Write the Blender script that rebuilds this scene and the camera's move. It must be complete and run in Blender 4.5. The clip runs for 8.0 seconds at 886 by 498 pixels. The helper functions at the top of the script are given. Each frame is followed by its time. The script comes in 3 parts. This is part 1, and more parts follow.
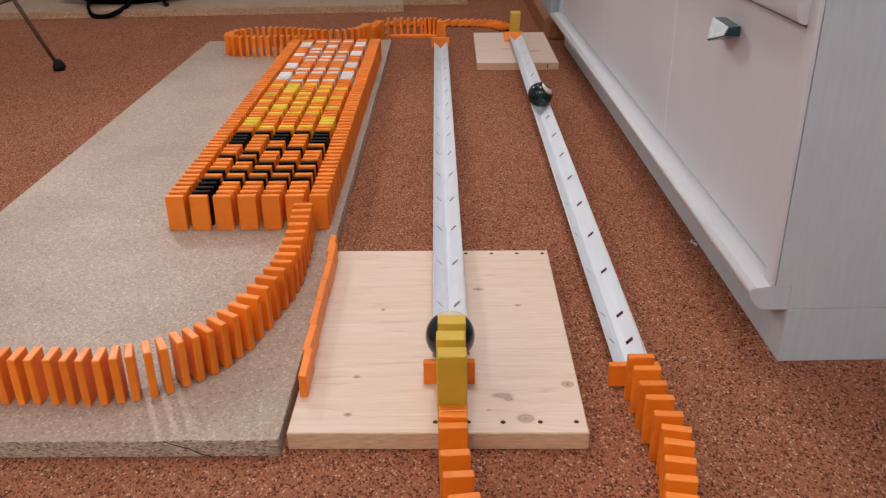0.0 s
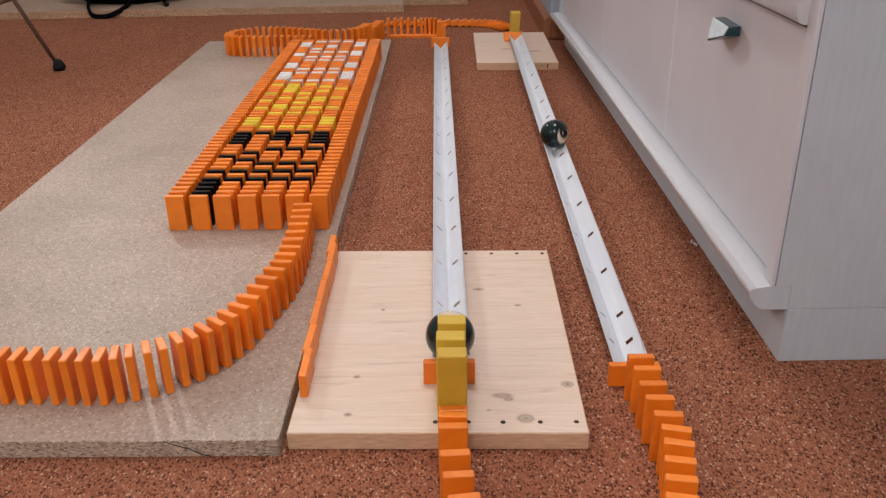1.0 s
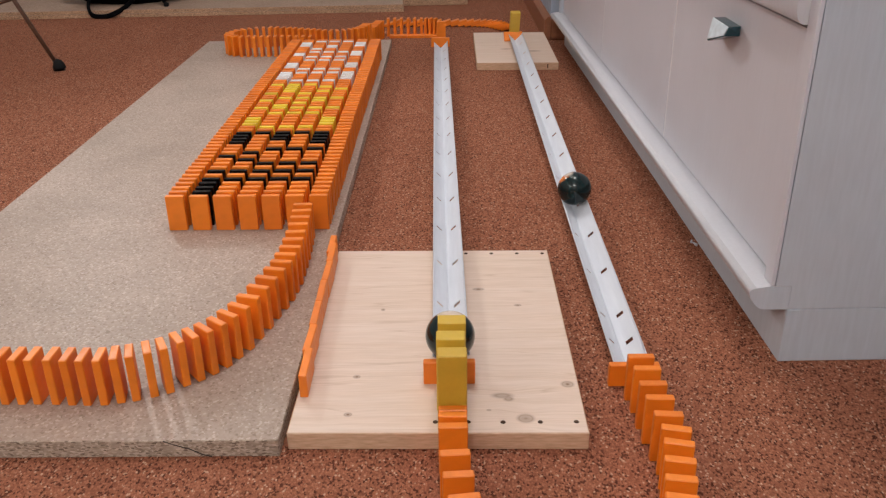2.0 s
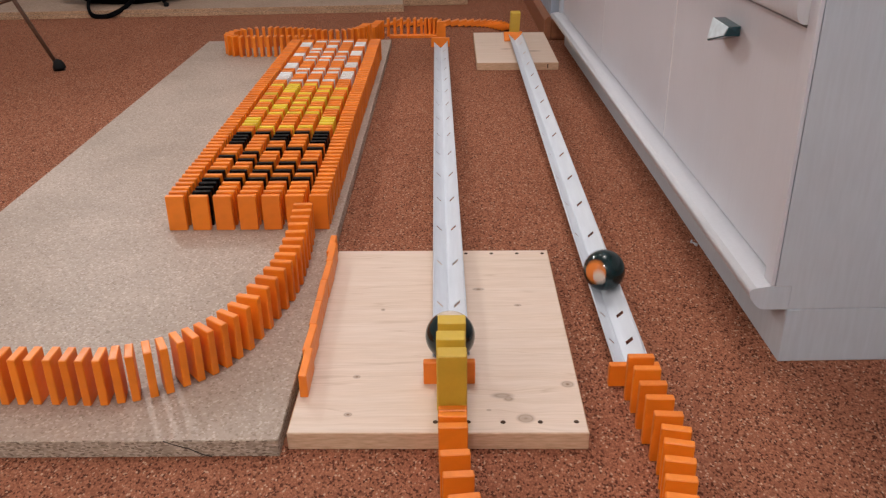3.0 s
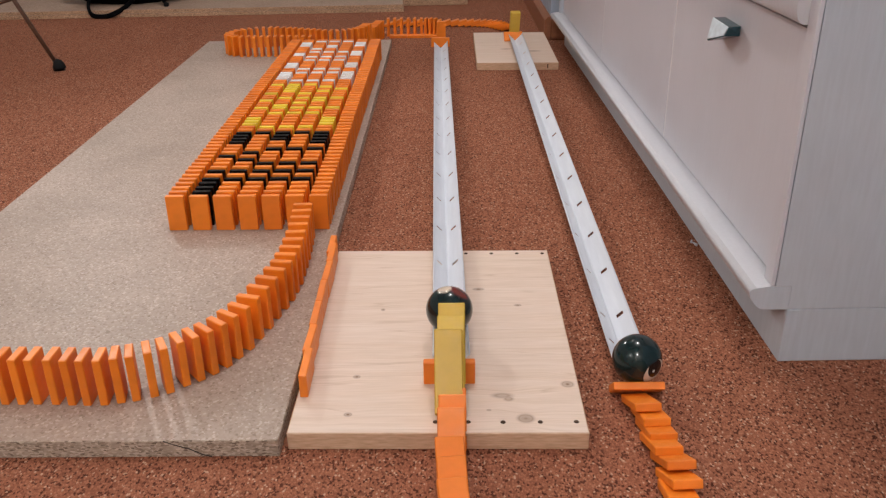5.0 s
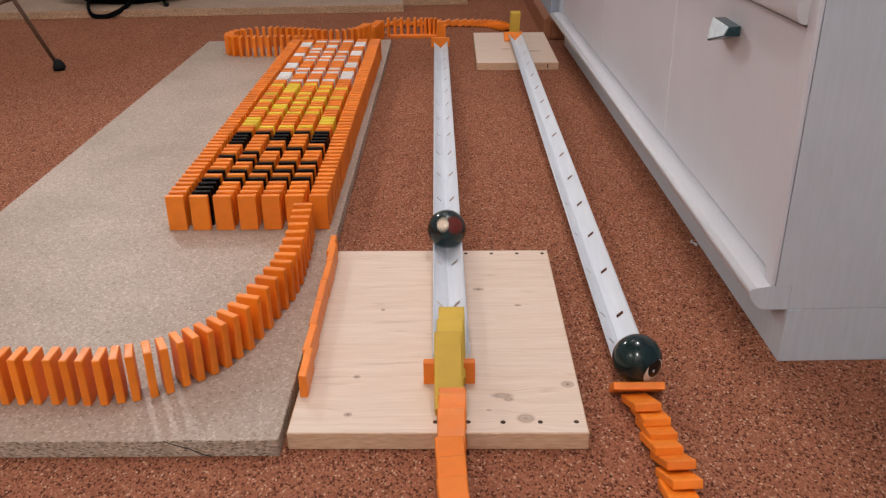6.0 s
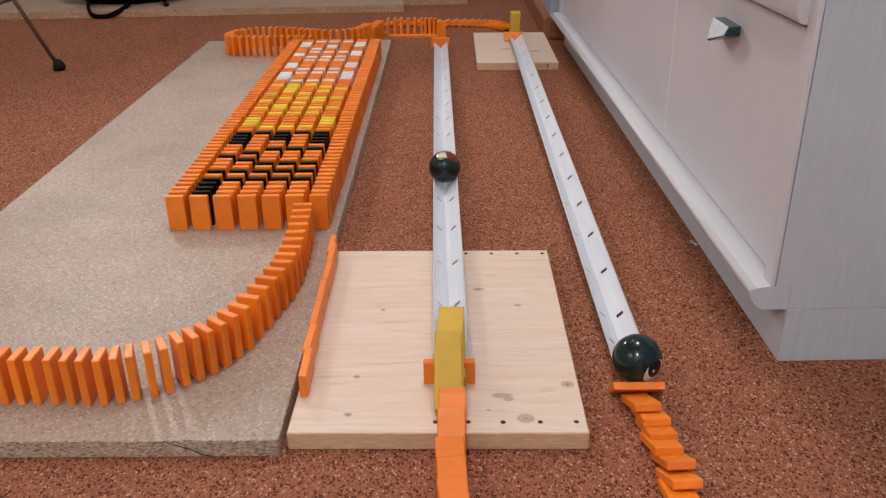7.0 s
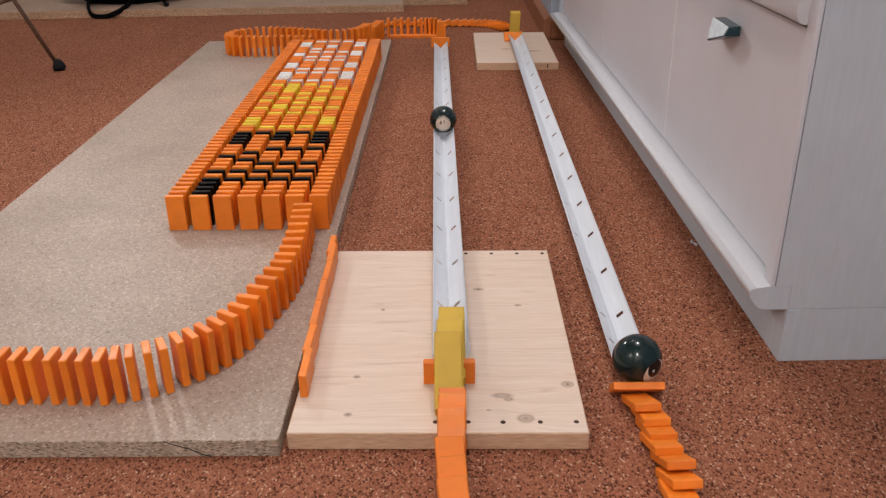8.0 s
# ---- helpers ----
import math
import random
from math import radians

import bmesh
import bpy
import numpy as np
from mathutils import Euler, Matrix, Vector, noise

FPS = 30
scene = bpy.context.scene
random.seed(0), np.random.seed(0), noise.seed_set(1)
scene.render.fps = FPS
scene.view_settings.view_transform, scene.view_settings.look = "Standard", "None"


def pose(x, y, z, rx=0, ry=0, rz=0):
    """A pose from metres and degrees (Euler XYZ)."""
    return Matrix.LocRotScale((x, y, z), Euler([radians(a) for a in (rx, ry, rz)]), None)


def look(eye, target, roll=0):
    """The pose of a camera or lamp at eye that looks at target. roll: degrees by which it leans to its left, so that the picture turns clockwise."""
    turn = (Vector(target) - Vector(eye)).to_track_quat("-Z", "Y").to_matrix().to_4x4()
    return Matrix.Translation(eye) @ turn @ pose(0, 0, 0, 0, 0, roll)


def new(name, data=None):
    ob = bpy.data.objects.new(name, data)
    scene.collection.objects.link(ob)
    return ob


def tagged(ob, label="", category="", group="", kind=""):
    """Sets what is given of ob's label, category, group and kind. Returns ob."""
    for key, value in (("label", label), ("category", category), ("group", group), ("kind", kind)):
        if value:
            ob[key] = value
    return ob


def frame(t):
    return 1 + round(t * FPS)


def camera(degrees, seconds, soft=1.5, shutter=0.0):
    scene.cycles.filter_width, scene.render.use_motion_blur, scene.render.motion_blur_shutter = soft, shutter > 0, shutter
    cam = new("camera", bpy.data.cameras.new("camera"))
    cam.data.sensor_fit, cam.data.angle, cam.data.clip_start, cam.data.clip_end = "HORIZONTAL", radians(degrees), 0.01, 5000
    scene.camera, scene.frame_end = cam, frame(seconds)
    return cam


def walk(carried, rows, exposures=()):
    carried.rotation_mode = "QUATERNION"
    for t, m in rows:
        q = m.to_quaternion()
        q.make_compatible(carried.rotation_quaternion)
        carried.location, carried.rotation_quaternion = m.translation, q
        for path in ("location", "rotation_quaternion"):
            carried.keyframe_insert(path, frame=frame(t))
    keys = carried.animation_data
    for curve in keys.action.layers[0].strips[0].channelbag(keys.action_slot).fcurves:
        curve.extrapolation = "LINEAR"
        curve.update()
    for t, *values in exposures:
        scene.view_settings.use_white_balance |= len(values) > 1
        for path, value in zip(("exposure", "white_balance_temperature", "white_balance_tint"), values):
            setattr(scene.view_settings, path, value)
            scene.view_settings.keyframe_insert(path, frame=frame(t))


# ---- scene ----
cam = camera(55.28, 8.0, soft=1.3, shutter=0.5)
EYE = Vector((0.0, 0.0, 0.4698))
WAY = Vector((-0.00659, 0.90398, -0.42759))
walk(cam, [(0.0, look(EYE, EYE + WAY, -0.6225)), (8.0, look(EYE, EYE + WAY, -0.6225))])

# ---------------------------------------------------------------- light
scene.view_settings.exposure = 0.0
world = bpy.data.worlds.new("world")
world.use_nodes = True
world.node_tree.nodes["Background"].inputs["Color"].default_value = (0.75, 0.85, 1.0, 1)
world.node_tree.nodes["Background"].inputs["Strength"].default_value = 0.05
scene.world = world


def ceiling_bulb(x, y, z, watts):
    data = bpy.data.lights.new("bulb", "POINT")
    data.energy, data.color, data.shadow_soft_size = watts, (1.0, 0.965, 0.955), 0.035
    new("bulb", data).matrix_basis = pose(x, y, z)


# spots under the ceiling, spread over the room
for x, y, watts in ((-0.45, 2.70, 12.0), (0.20, 1.45, 31.5), (-0.35, -1.20, 41.0), (-2.30, -1.15, 18.0)):
    ceiling_bulb(x, y, 2.30, watts)

# the work light on the tripod, aimed at the dominoes
data = bpy.data.lights.new("work_light", "SPOT")
data.energy, data.color, data.shadow_soft_size, data.spot_size, data.spot_blend = 53.0, (1.0, 0.97, 0.94), 0.065, radians(56), 0.9
new("work_light", data).matrix_basis = look((-1.28, 2.70, 1.50), (0.05, 0.75, 0.0))


# ---------------------------------------------------------------- materials
def shader(name, rough=0.5, metal=0.0, spec=0.5):
    m = bpy.data.materials.new(name)
    m.use_nodes = True
    nt = m.node_tree
    b = nt.nodes["Principled BSDF"]
    b.inputs["Roughness"].default_value = rough
    b.inputs["Metallic"].default_value = metal
    b.inputs["Specular IOR Level"].default_value = spec
    return m, nt, b


def node(nt, kind, **values):
    n = nt.nodes.new(kind)
    for key, v in values.items():
        n.inputs[key.replace("_", " ")].default_value = v
    return n


def coords(nt, scale=(1, 1, 1), offset=(0, 0, 0)):
    c = nt.nodes.new("ShaderNodeTexCoord")
    m = nt.nodes.new("ShaderNodeMapping")
    m.inputs["Scale"].default_value, m.inputs["Location"].default_value = scale, offset
    nt.links.new(c.outputs["Object"], m.inputs["Vector"])
    return m.outputs["Vector"]


def noise_tex(nt, vec, scale, detail=3.0, rough=0.55):
    n = node(nt, "ShaderNodeTexNoise", Scale=scale, Detail=detail, Roughness=rough)
    nt.links.new(vec, n.inputs["Vector"])
    return n.outputs["Fac"]


def ramp(nt, fac, stops, smooth="LINEAR"):
    r = nt.nodes.new("ShaderNodeValToRGB")
    e = r.color_ramp.elements
    r.color_ramp.interpolation = smooth
    while len(e) < len(stops):
        e.new(0.5)
    for el, (pos, col) in zip(e, stops):
        el.position, el.color = pos, (*col, 1)
    nt.links.new(fac, r.inputs["Fac"])
    return r.outputs["Color"]


def mixed(nt, a, b, fac, how="MIX"):
    m = nt.nodes.new("ShaderNodeMix")
    m.data_type, m.blend_type = "RGBA", how
    for sock, v in ((m.inputs[6], a), (m.inputs[7], b), (m.inputs[0], fac)):
        if isinstance(v, (int, float)):
            sock.default_value = v
        elif isinstance(v, tuple):
            sock.default_value = (*v, 1)
        else:
            nt.links.new(v, sock)
    return m.outputs[2]


def arith(nt, op, a, b=0.0):
    m = nt.nodes.new("ShaderNodeMath")
    m.operation = op
    for sock, v in zip(m.inputs, (a, b)):
        if isinstance(v, (int, float)):
            sock.default_value = v
        else:
            nt.links.new(v, sock)
    return m.outputs[0]


def bump(nt, b, height, strength, distance):
    n = node(nt, "ShaderNodeBump", Strength=strength, Distance=distance)
    nt.links.new(height, n.inputs["Height"])
    nt.links.new(n.outputs["Normal"], b.inputs["Normal"])


def mat_carpet():
    m, nt, b = shader("cork_brown_speckled_carpet", 0.9, spec=0.06)
    vec = coords(nt, (1.0, 0.68, 1.0))
    v = node(nt, "ShaderNodeTexVoronoi", Scale=620.0)
    nt.links.new(vec, v.inputs["Vector"])
    sep = nt.nodes.new("ShaderNodeSeparateColor")
    nt.links.new(v.outputs["Color"], sep.inputs["Color"])
    speck = ramp(nt, sep.outputs[0], [(0.0, (0.095, 0.032, 0.020)), (0.13, (0.13, 0.046, 0.028)), (0.22, (0.295, 0.113, 0.067)),
                                      (0.76, (0.38, 0.153, 0.090)), (0.94, (0.425, 0.183, 0.112)), (0.972, (0.555, 0.34, 0.235))])
    # Tufts paler, gaps darker: the shade between them is painted into the colour.
    pile = ramp(nt, v.outputs["Distance"], [(0.15, (1.10,) * 3), (0.75, (0.80, 0.79, 0.78))])
    speck = mixed(nt, speck, pile, 1.0, "MULTIPLY")
    blotch = ramp(nt, noise_tex(nt, vec, 6.0, 4.0), [(0.3, (0.94, 0.93, 0.92)), (0.7, (1.05, 1.04, 1.03))])
    fine = ramp(nt, noise_tex(nt, vec, 430.0, 4.0, 0.7), [(0.3, (0.79, 0.775, 0.76)), (0.7, (1.22, 1.22, 1.23))])
    c = mixed(nt, mixed(nt, speck, blotch, 1.0, "MULTIPLY"), fine, 1.0, "MULTIPLY")
    nt.links.new(c, b.inputs["Base Color"])
    bump(nt, b, arith(nt, "ADD", noise_tex(nt, vec, 420.0, 3.0), v.outputs["Distance"]), 0.5, 0.0016)
    return m


def mat_chip(name, edge=False, warm=1.0, depth=1.0):
    m, nt, b = shader(name, 0.42, spec=0.35)
    stretch = (1, 1, 1) if not edge else (0.45, 0.45, 1)
    vec = coords(nt, stretch)
    v = node(nt, "ShaderNodeTexVoronoi", Scale=450.0 if not edge else 760.0)
    nt.links.new(vec, v.inputs["Vector"])
    sep = nt.nodes.new("ShaderNodeSeparateColor")
    nt.links.new(v.outputs["Color"], sep.inputs["Color"])
    if edge:
        tones = [(0.0, (0.19, 0.14, 0.105)), (0.2, (0.38, 0.30, 0.235)), (0.7, (0.52, 0.425, 0.345)), (1.0, (0.66, 0.56, 0.47))]
    else:
        tones = [(0.0, (0.29, 0.213, 0.165)), (0.16, (0.395, 0.305, 0.248)), (0.84, (0.445, 0.350, 0.292)), (1.0, (0.57, 0.475, 0.415))]
    tones = [(q, (c[0] * warm * depth, c[1] * depth, c[2] / warm * depth)) for q, c in tones]
    c = ramp(nt, sep.outputs[1], tones)
    c = mixed(nt, c, ramp(nt, noise_tex(nt, vec, 7.0, 5.0), [(0.3, (0.86, 0.85, 0.83)), (0.7, (1.08, 1.08, 1.08))]), 1.0, "MULTIPLY")
    nt.links.new(c, b.inputs["Base Color"])
    nt.links.new(ramp(nt, noise_tex(nt, vec, 120.0, 3.0), [(0.3, (0.43,) * 3), (0.75, (0.60,) * 3)]) if not edge
                 else ramp(nt, noise_tex(nt, vec, 90.0), [(0, (0.7,) * 3), (1, (0.95,) * 3)]), b.inputs["Roughness"])
    bump(nt, b, noise_tex(nt, vec, 300.0, 2.0), 0.9 if edge else 0.12, 0.0012 if edge else 0.0004)
    return m


def mat_pine(name, knots=()):
    m, nt, b = shader(name, 0.48, spec=0.4)
    base = coords(nt)
    warp = node(nt, "ShaderNodeTexNoise", Scale=5.0, Detail=2.0)
    nt.links.new(base, warp.inputs["Vector"])
    sep = nt.nodes.new("ShaderNodeSeparateXYZ")
    nt.links.new(base, sep.inputs[0])
    y = arith(nt, "ADD", sep.outputs[1], arith(nt, "MULTIPLY", warp.outputs["Fac"], 0.020))
    dark = None
    for (kx, ky, r, s, deep) in knots:
        dx = arith(nt, "MULTIPLY", arith(nt, "SUBTRACT", sep.outputs[0], kx), 1.0 / (r * s))
        dy = arith(nt, "MULTIPLY", arith(nt, "SUBTRACT", sep.outputs[1], ky), 1.0 / r)
        d2 = arith(nt, "ADD", arith(nt, "MULTIPLY", dx, dx), arith(nt, "MULTIPLY", dy, dy))
        g = arith(nt, "POWER", 2.718, arith(nt, "MULTIPLY", d2, -1.0))
        wide = arith(nt, "POWER", 2.718, arith(nt, "MULTIPLY", d2, -0.07))
        y = arith(nt, "ADD", y, arith(nt, "MULTIPLY", arith(nt, "MULTIPLY", wide, dy), r * 0.55))
        g = arith(nt, "MULTIPLY", g, deep)
        dark = g if dark is None else arith(nt, "MAXIMUM", dark, g)
    comb = nt.nodes.new("ShaderNodeCombineXYZ")
    nt.links.new(arith(nt, "MULTIPLY", sep.outputs[0], 0.05), comb.inputs[0])
    nt.links.new(y, comb.inputs[1])
    nt.links.new(arith(nt, "MULTIPLY", sep.outputs[2], 0.6), comb.inputs[2])
    grain = noise_tex(nt, comb.outputs[0], 105.0, 4.0, 0.55)
    fine = noise_tex(nt, comb.outputs[0], 620.0, 2.0, 0.5)
    c = ramp(nt, grain, [(0.24, (0.70, 0.53, 0.41)), (0.34, (0.755, 0.595, 0.487)), (0.58, (0.785, 0.632, 0.535)), (0.75, (0.81, 0.665, 0.575))])
    c = mixed(nt, c, ramp(nt, fine, [(0.3, (0.93, 0.91, 0.88)), (0.7, (1.03, 1.03, 1.03))]), 1.0, "MULTIPLY")
    lines = noise_tex(nt, comb.outputs[0], 46.0, 2.0, 0.5)
    c = mixed(nt, c, (0.50, 0.33, 0.205), ramp(nt, lines, [(0.0, (0,) * 3), (0.475, (0,) * 3), (0.492, (0.40,) * 3), (0.498, (0,) * 3), (0.60, (0,) * 3), (0.610, (0.34,) * 3), (0.616, (0,) * 3)]))
    if dark is not None:
        c = mixed(nt, c, (0.23, 0.120, 0.062), ramp(nt, dark, [(0.06, (0,) * 3), (0.22, (0.40,) * 3), (0.30, (0.62,) * 3), (0.40, (0.42,) * 3), (0.72, (0.50,) * 3), (0.90, (1.0,) * 3)]))
    nt.links.new(c, b.inputs["Base Color"])
    bump(nt, b, fine, 0.12, 0.0004)
    return m


# Sawn pine edges in a darker brown: their shade is put into the colour.
def mat_shaded_sawn():
    m, nt, b = shader("shaded_sawn_pine_edge", 0.6, spec=0.3)
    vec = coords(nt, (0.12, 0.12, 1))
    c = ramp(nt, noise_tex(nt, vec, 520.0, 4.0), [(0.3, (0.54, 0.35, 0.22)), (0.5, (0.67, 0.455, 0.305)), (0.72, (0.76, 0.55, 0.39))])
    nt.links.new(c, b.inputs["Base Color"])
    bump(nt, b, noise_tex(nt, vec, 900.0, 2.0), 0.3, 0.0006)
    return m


def mat_plastic(name, col, rough=0.33, joined=False):
    m, nt, b = shader(name, rough, spec=0.14 if col[0] < 0.1 else 0.62)
    vec = coords(nt)
    info = nt.nodes.new("ShaderNodeNewGeometry" if joined else "ShaderNodeObjectInfo")
    tone = ramp(nt, info.outputs["Random Per Island" if joined else "Random"], [(0.0, (0.90, 0.86, 0.84)), (0.5, (1.0, 1.0, 1.0)), (1.0, (1.06, 1.10, 1.12))])
    c = mixed(nt, mixed(nt, col, tone, 1.0, "MULTIPLY"), ramp(nt, noise_tex(nt, vec, 70.0, 3.0), [(0.3, (0.93,) * 3), (0.7, (1.04,) * 3)]), 1.0, "MULTIPLY")
    nt.links.new(c, b.inputs["Base Color"])
    nt.links.new(ramp(nt, noise_tex(nt, vec, 160.0, 3.0), [(0.3, (rough - 0.08,) * 3), (0.75, (rough + 0.14,) * 3)]), b.inputs["Roughness"])
    b.inputs["Coat Weight"].default_value = 0.0 if col[0] < 0.1 else 0.05
    bump(nt, b, noise_tex(nt, vec, 420.0, 2.0), 0.05, 0.0004)
    return m


def mat_paint(name, col, streak=0.05, rough=0.45):
    m, nt, b = shader(name, rough, spec=0.4)
    vec = coords(nt, (12, 12, 1.2))
    c = mixed(nt, col, ramp(nt, noise_tex(nt, vec, 18.0, 4.0), [(0.3, (1 - streak,) * 3), (0.7, (1 + streak * 0.6,) * 3)]), 1.0, "MULTIPLY")
    c = mixed(nt, c, ramp(nt, noise_tex(nt, coords(nt), 4.0, 3.0), [(0.3, (0.95, 0.94, 0.94)), (0.7, (1.03,) * 3)]), 1.0, "MULTIPLY")
    nt.links.new(c, b.inputs["Base Color"])
    bump(nt, b, noise_tex(nt, vec, 40.0, 3.0), min(0.25, streak * 4.0), 0.0005)
    return m


def mat_plain(name, col, rough=0.6, spec=0.4, grain=120.0):
    m, nt, b = shader(name, rough, spec=spec)
    c = mixed(nt, col, ramp(nt, noise_tex(nt, coords(nt), grain, 4.0), [(0.3, (0.82,) * 3), (0.7, (1.12,) * 3)]), 1.0, "MULTIPLY")
    nt.links.new(c, b.inputs["Base Color"])
    return m


def mat_ball(eye=True):
    """Dark green enamel with a pale patch and a black disc at one pole, an orange and white patch at the other."""
    m, nt, b = shader("dark_green_enamel", 0.14, spec=0.4)
    vec = coords(nt)
    sep = nt.nodes.new("ShaderNodeSeparateXYZ")
    nt.links.new(vec, sep.inputs[0])

    def patch(y, x, z, radius, side):
        dx, dz = arith(nt, "SUBTRACT", sep.outputs[0], x), arith(nt, "SUBTRACT", sep.outputs[2], z)
        d = arith(nt, "SQRT", arith(nt, "ADD", arith(nt, "MULTIPLY", dx, dx), arith(nt, "MULTIPLY", dz, dz)))
        near = arith(nt, "LESS_THAN", d, radius)
        right_side = arith(nt, "GREATER_THAN", arith(nt, "MULTIPLY", sep.outputs[1], side), y)
        return arith(nt, "MULTIPLY", near, right_side)

    c = ramp(nt, noise_tex(nt, vec, 60.0, 3.0), [(0.3, (0.0025, 0.014, 0.016)), (0.7, (0.005, 0.024, 0.026))])
    c = mixed(nt, c, (0.72, 0.60, 0.50), patch(0.005, 0.0, 0.0, 0.0128, -1))
    if eye:
        c = mixed(nt, c, (0.006, 0.006, 0.007), patch(0.005, -0.0005, 0.0050, 0.0088, -1))
        c = mixed(nt, c, (0.75, 0.70, 0.66), patch(0.005, -0.0035, 0.0046, 0.0014, -1))
        c = mixed(nt, c, (0.70, 0.20, 0.035), patch(0.005, 0.0, 0.0, 0.0125, 1))
        c = mixed(nt, c, (0.72, 0.62, 0.54), patch(0.005, 0.005, 0.005, 0.0068, 1))
    else:
        c = mixed(nt, c, (0.010, 0.010, 0.011), patch(0.005, -0.004, 0.004, 0.0022, -1))
        c = mixed(nt, c, (0.010, 0.010, 0.011), patch(0.005, 0.002, 0.0055, 0.0018, -1))
        c = mixed(nt, c, (0.15, 0.022, 0.015), patch(0.002, 0.0095, 0.001, 0.0100, 1))
        c = mixed(nt, c, (0.70, 0.58, 0.46), patch(0.005, -0.0045, 0.001, 0.0070, 1))
    nt.links.new(c, b.inputs["Base Color"])
    b.inputs["Coat Weight"].default_value = 0.2
    b.inputs["Coat Roughness"].default_value = 0.04
    return m


def mat_track():
    m, nt, b = shader("white_coated_sheet_metal", 0.38, spec=0.5)
    vec = coords(nt, (1, 0.12, 1))
    c = mixed(nt, (0.72, 0.755, 0.82), ramp(nt, noise_tex(nt, vec, 90.0, 4.0), [(0.25, (0.90, 0.90, 0.91)), (0.7, (1.04,) * 3)]), 1.0, "MULTIPLY")
    nt.links.new(c, b.inputs["Base Color"])
    bump(nt, b, noise_tex(nt, vec, 200.0, 3.0), 0.1, 0.0004)
    return m


CARPET, SHADED_SAWN = mat_carpet(), mat_shaded_sawn()
CHIP_TOP, CHIP_EDGE = mat_chip("chipboard_face"), mat_chip("chipboard_edge", True)
STACK_FACE, STACK_EDGE = mat_chip("warm_chipboard_face", False, 1.12, 0.80), mat_chip("warm_chipboard_edge", True, 1.25, 0.85)
ORANGE, ORANGE_FAR = (mat_plastic("orange_plastic", (0.92, 0.234, 0.010), 0.44, j) for j in (False, True))
BLACK, BLACK_FAR = (mat_plastic("black_plastic", (0.0045, 0.0035, 0.004), 0.24, j) for j in (False, True))
YELLOW, YELLOW_FAR = (mat_plastic("yellow_plastic", (0.93, 0.68, 0.045), 0.36, j) for j in (False, True))
WHITE, WHITE_FAR = (mat_plastic("white_plastic", (0.88, 0.86, 0.86), 0.36, j) for j in (False, True))
BLOCK = mat_plastic("mustard_yellow_paint", (0.66, 0.425, 0.04), 0.42)
BALL_EYE, BALL_PLAIN = mat_ball(True), mat_ball(False)
TRACK = mat_track()
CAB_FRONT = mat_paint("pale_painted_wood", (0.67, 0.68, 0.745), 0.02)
# Same pale paint, greyer on the side: its cooler shade is in the colour.
CAB_SIDE = mat_paint("shaded_pale_painted_wood", (0.55, 0.605, 0.675), 0.05)
CAB_TRIM = mat_paint("white_painted_trim", (0.61, 0.625, 0.675), 0.03, 0.35)
# Extra bright white: the lit look of the groove edges is painted on.
CAB_GROOVE_LIT = mat_paint("groove_highlight_white", (0.84, 0.85, 0.88), 0.03, 0.4)
KNOB_WHITE = mat_plain("white_glaze", (0.64, 0.73, 0.80), 0.3)
KNOB_TEAL = mat_plain("dark_teal_glaze", (0.012, 0.075, 0.10), 0.2)
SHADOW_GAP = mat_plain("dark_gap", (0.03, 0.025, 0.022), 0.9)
WALL = mat_plain("pale_blue_wall_paint", (0.42, 0.50, 0.62), 0.8, 0.2, 30.0)
ROOM = mat_plain("cream_wall_paint", (0.74, 0.71, 0.66), 0.85, 0.2, 20.0)
SKIRT = mat_plain("brown_stained_wood", (0.28, 0.105, 0.05), 0.5)
BLACK_CLOTH = mat_plain("black_webbing", (0.004, 0.004, 0.005), 0.95, 0.05, 400.0)
LEG_METAL = mat_plain("dark_bronze_tube", (0.115, 0.058, 0.036), 0.4)
RUBBER = mat_plain("black_rubber", (0.005, 0.005, 0.006), 0.6, 0.2)
HOLE = mat_plain("drilled_hole_dark", (0.06, 0.032, 0.018), 0.9)


# ---------------------------------------------------------------- mesh helpers
def mesh_of(name, bm, *materials):
    me = bpy.data.meshes.new(name)
    bm.normal_update()
    bm.to_mesh(me)
    bm.free()
    for m in materials:
        me.materials.append(m)
    return me


def part(name, bm, material, parent=None, label=""):
    ob = new(name, mesh_of(name, bm, *(material if isinstance(material, tuple) else (material,))))
    ob.parent = parent
    return tagged(ob, label)


def box(x0, x1, y0, y1, z0, z1, bevel=0.0, segments=1, bm=None):
    own = bmesh.new()
    bmesh.ops.create_cube(own, size=1.0)
    for v in own.verts:
        v.co = Vector((x0 + (v.co.x + 0.5) * (x1 - x0), y0 + (v.co.y + 0.5) * (y1 - y0), z0 + (v.co.z + 0.5) * (z1 - z0)))
    if bevel:
        bmesh.ops.bevel(own, geom=own.edges[:], offset=bevel, segments=segments, affect="EDGES", profile=0.6)
    if bm is None:
        return own
    tmp = bpy.data.meshes.new("tmp")
    own.to_mesh(tmp)
    own.free()
    bm.from_mesh(tmp)
    bpy.data.meshes.remove(tmp)
    return bm


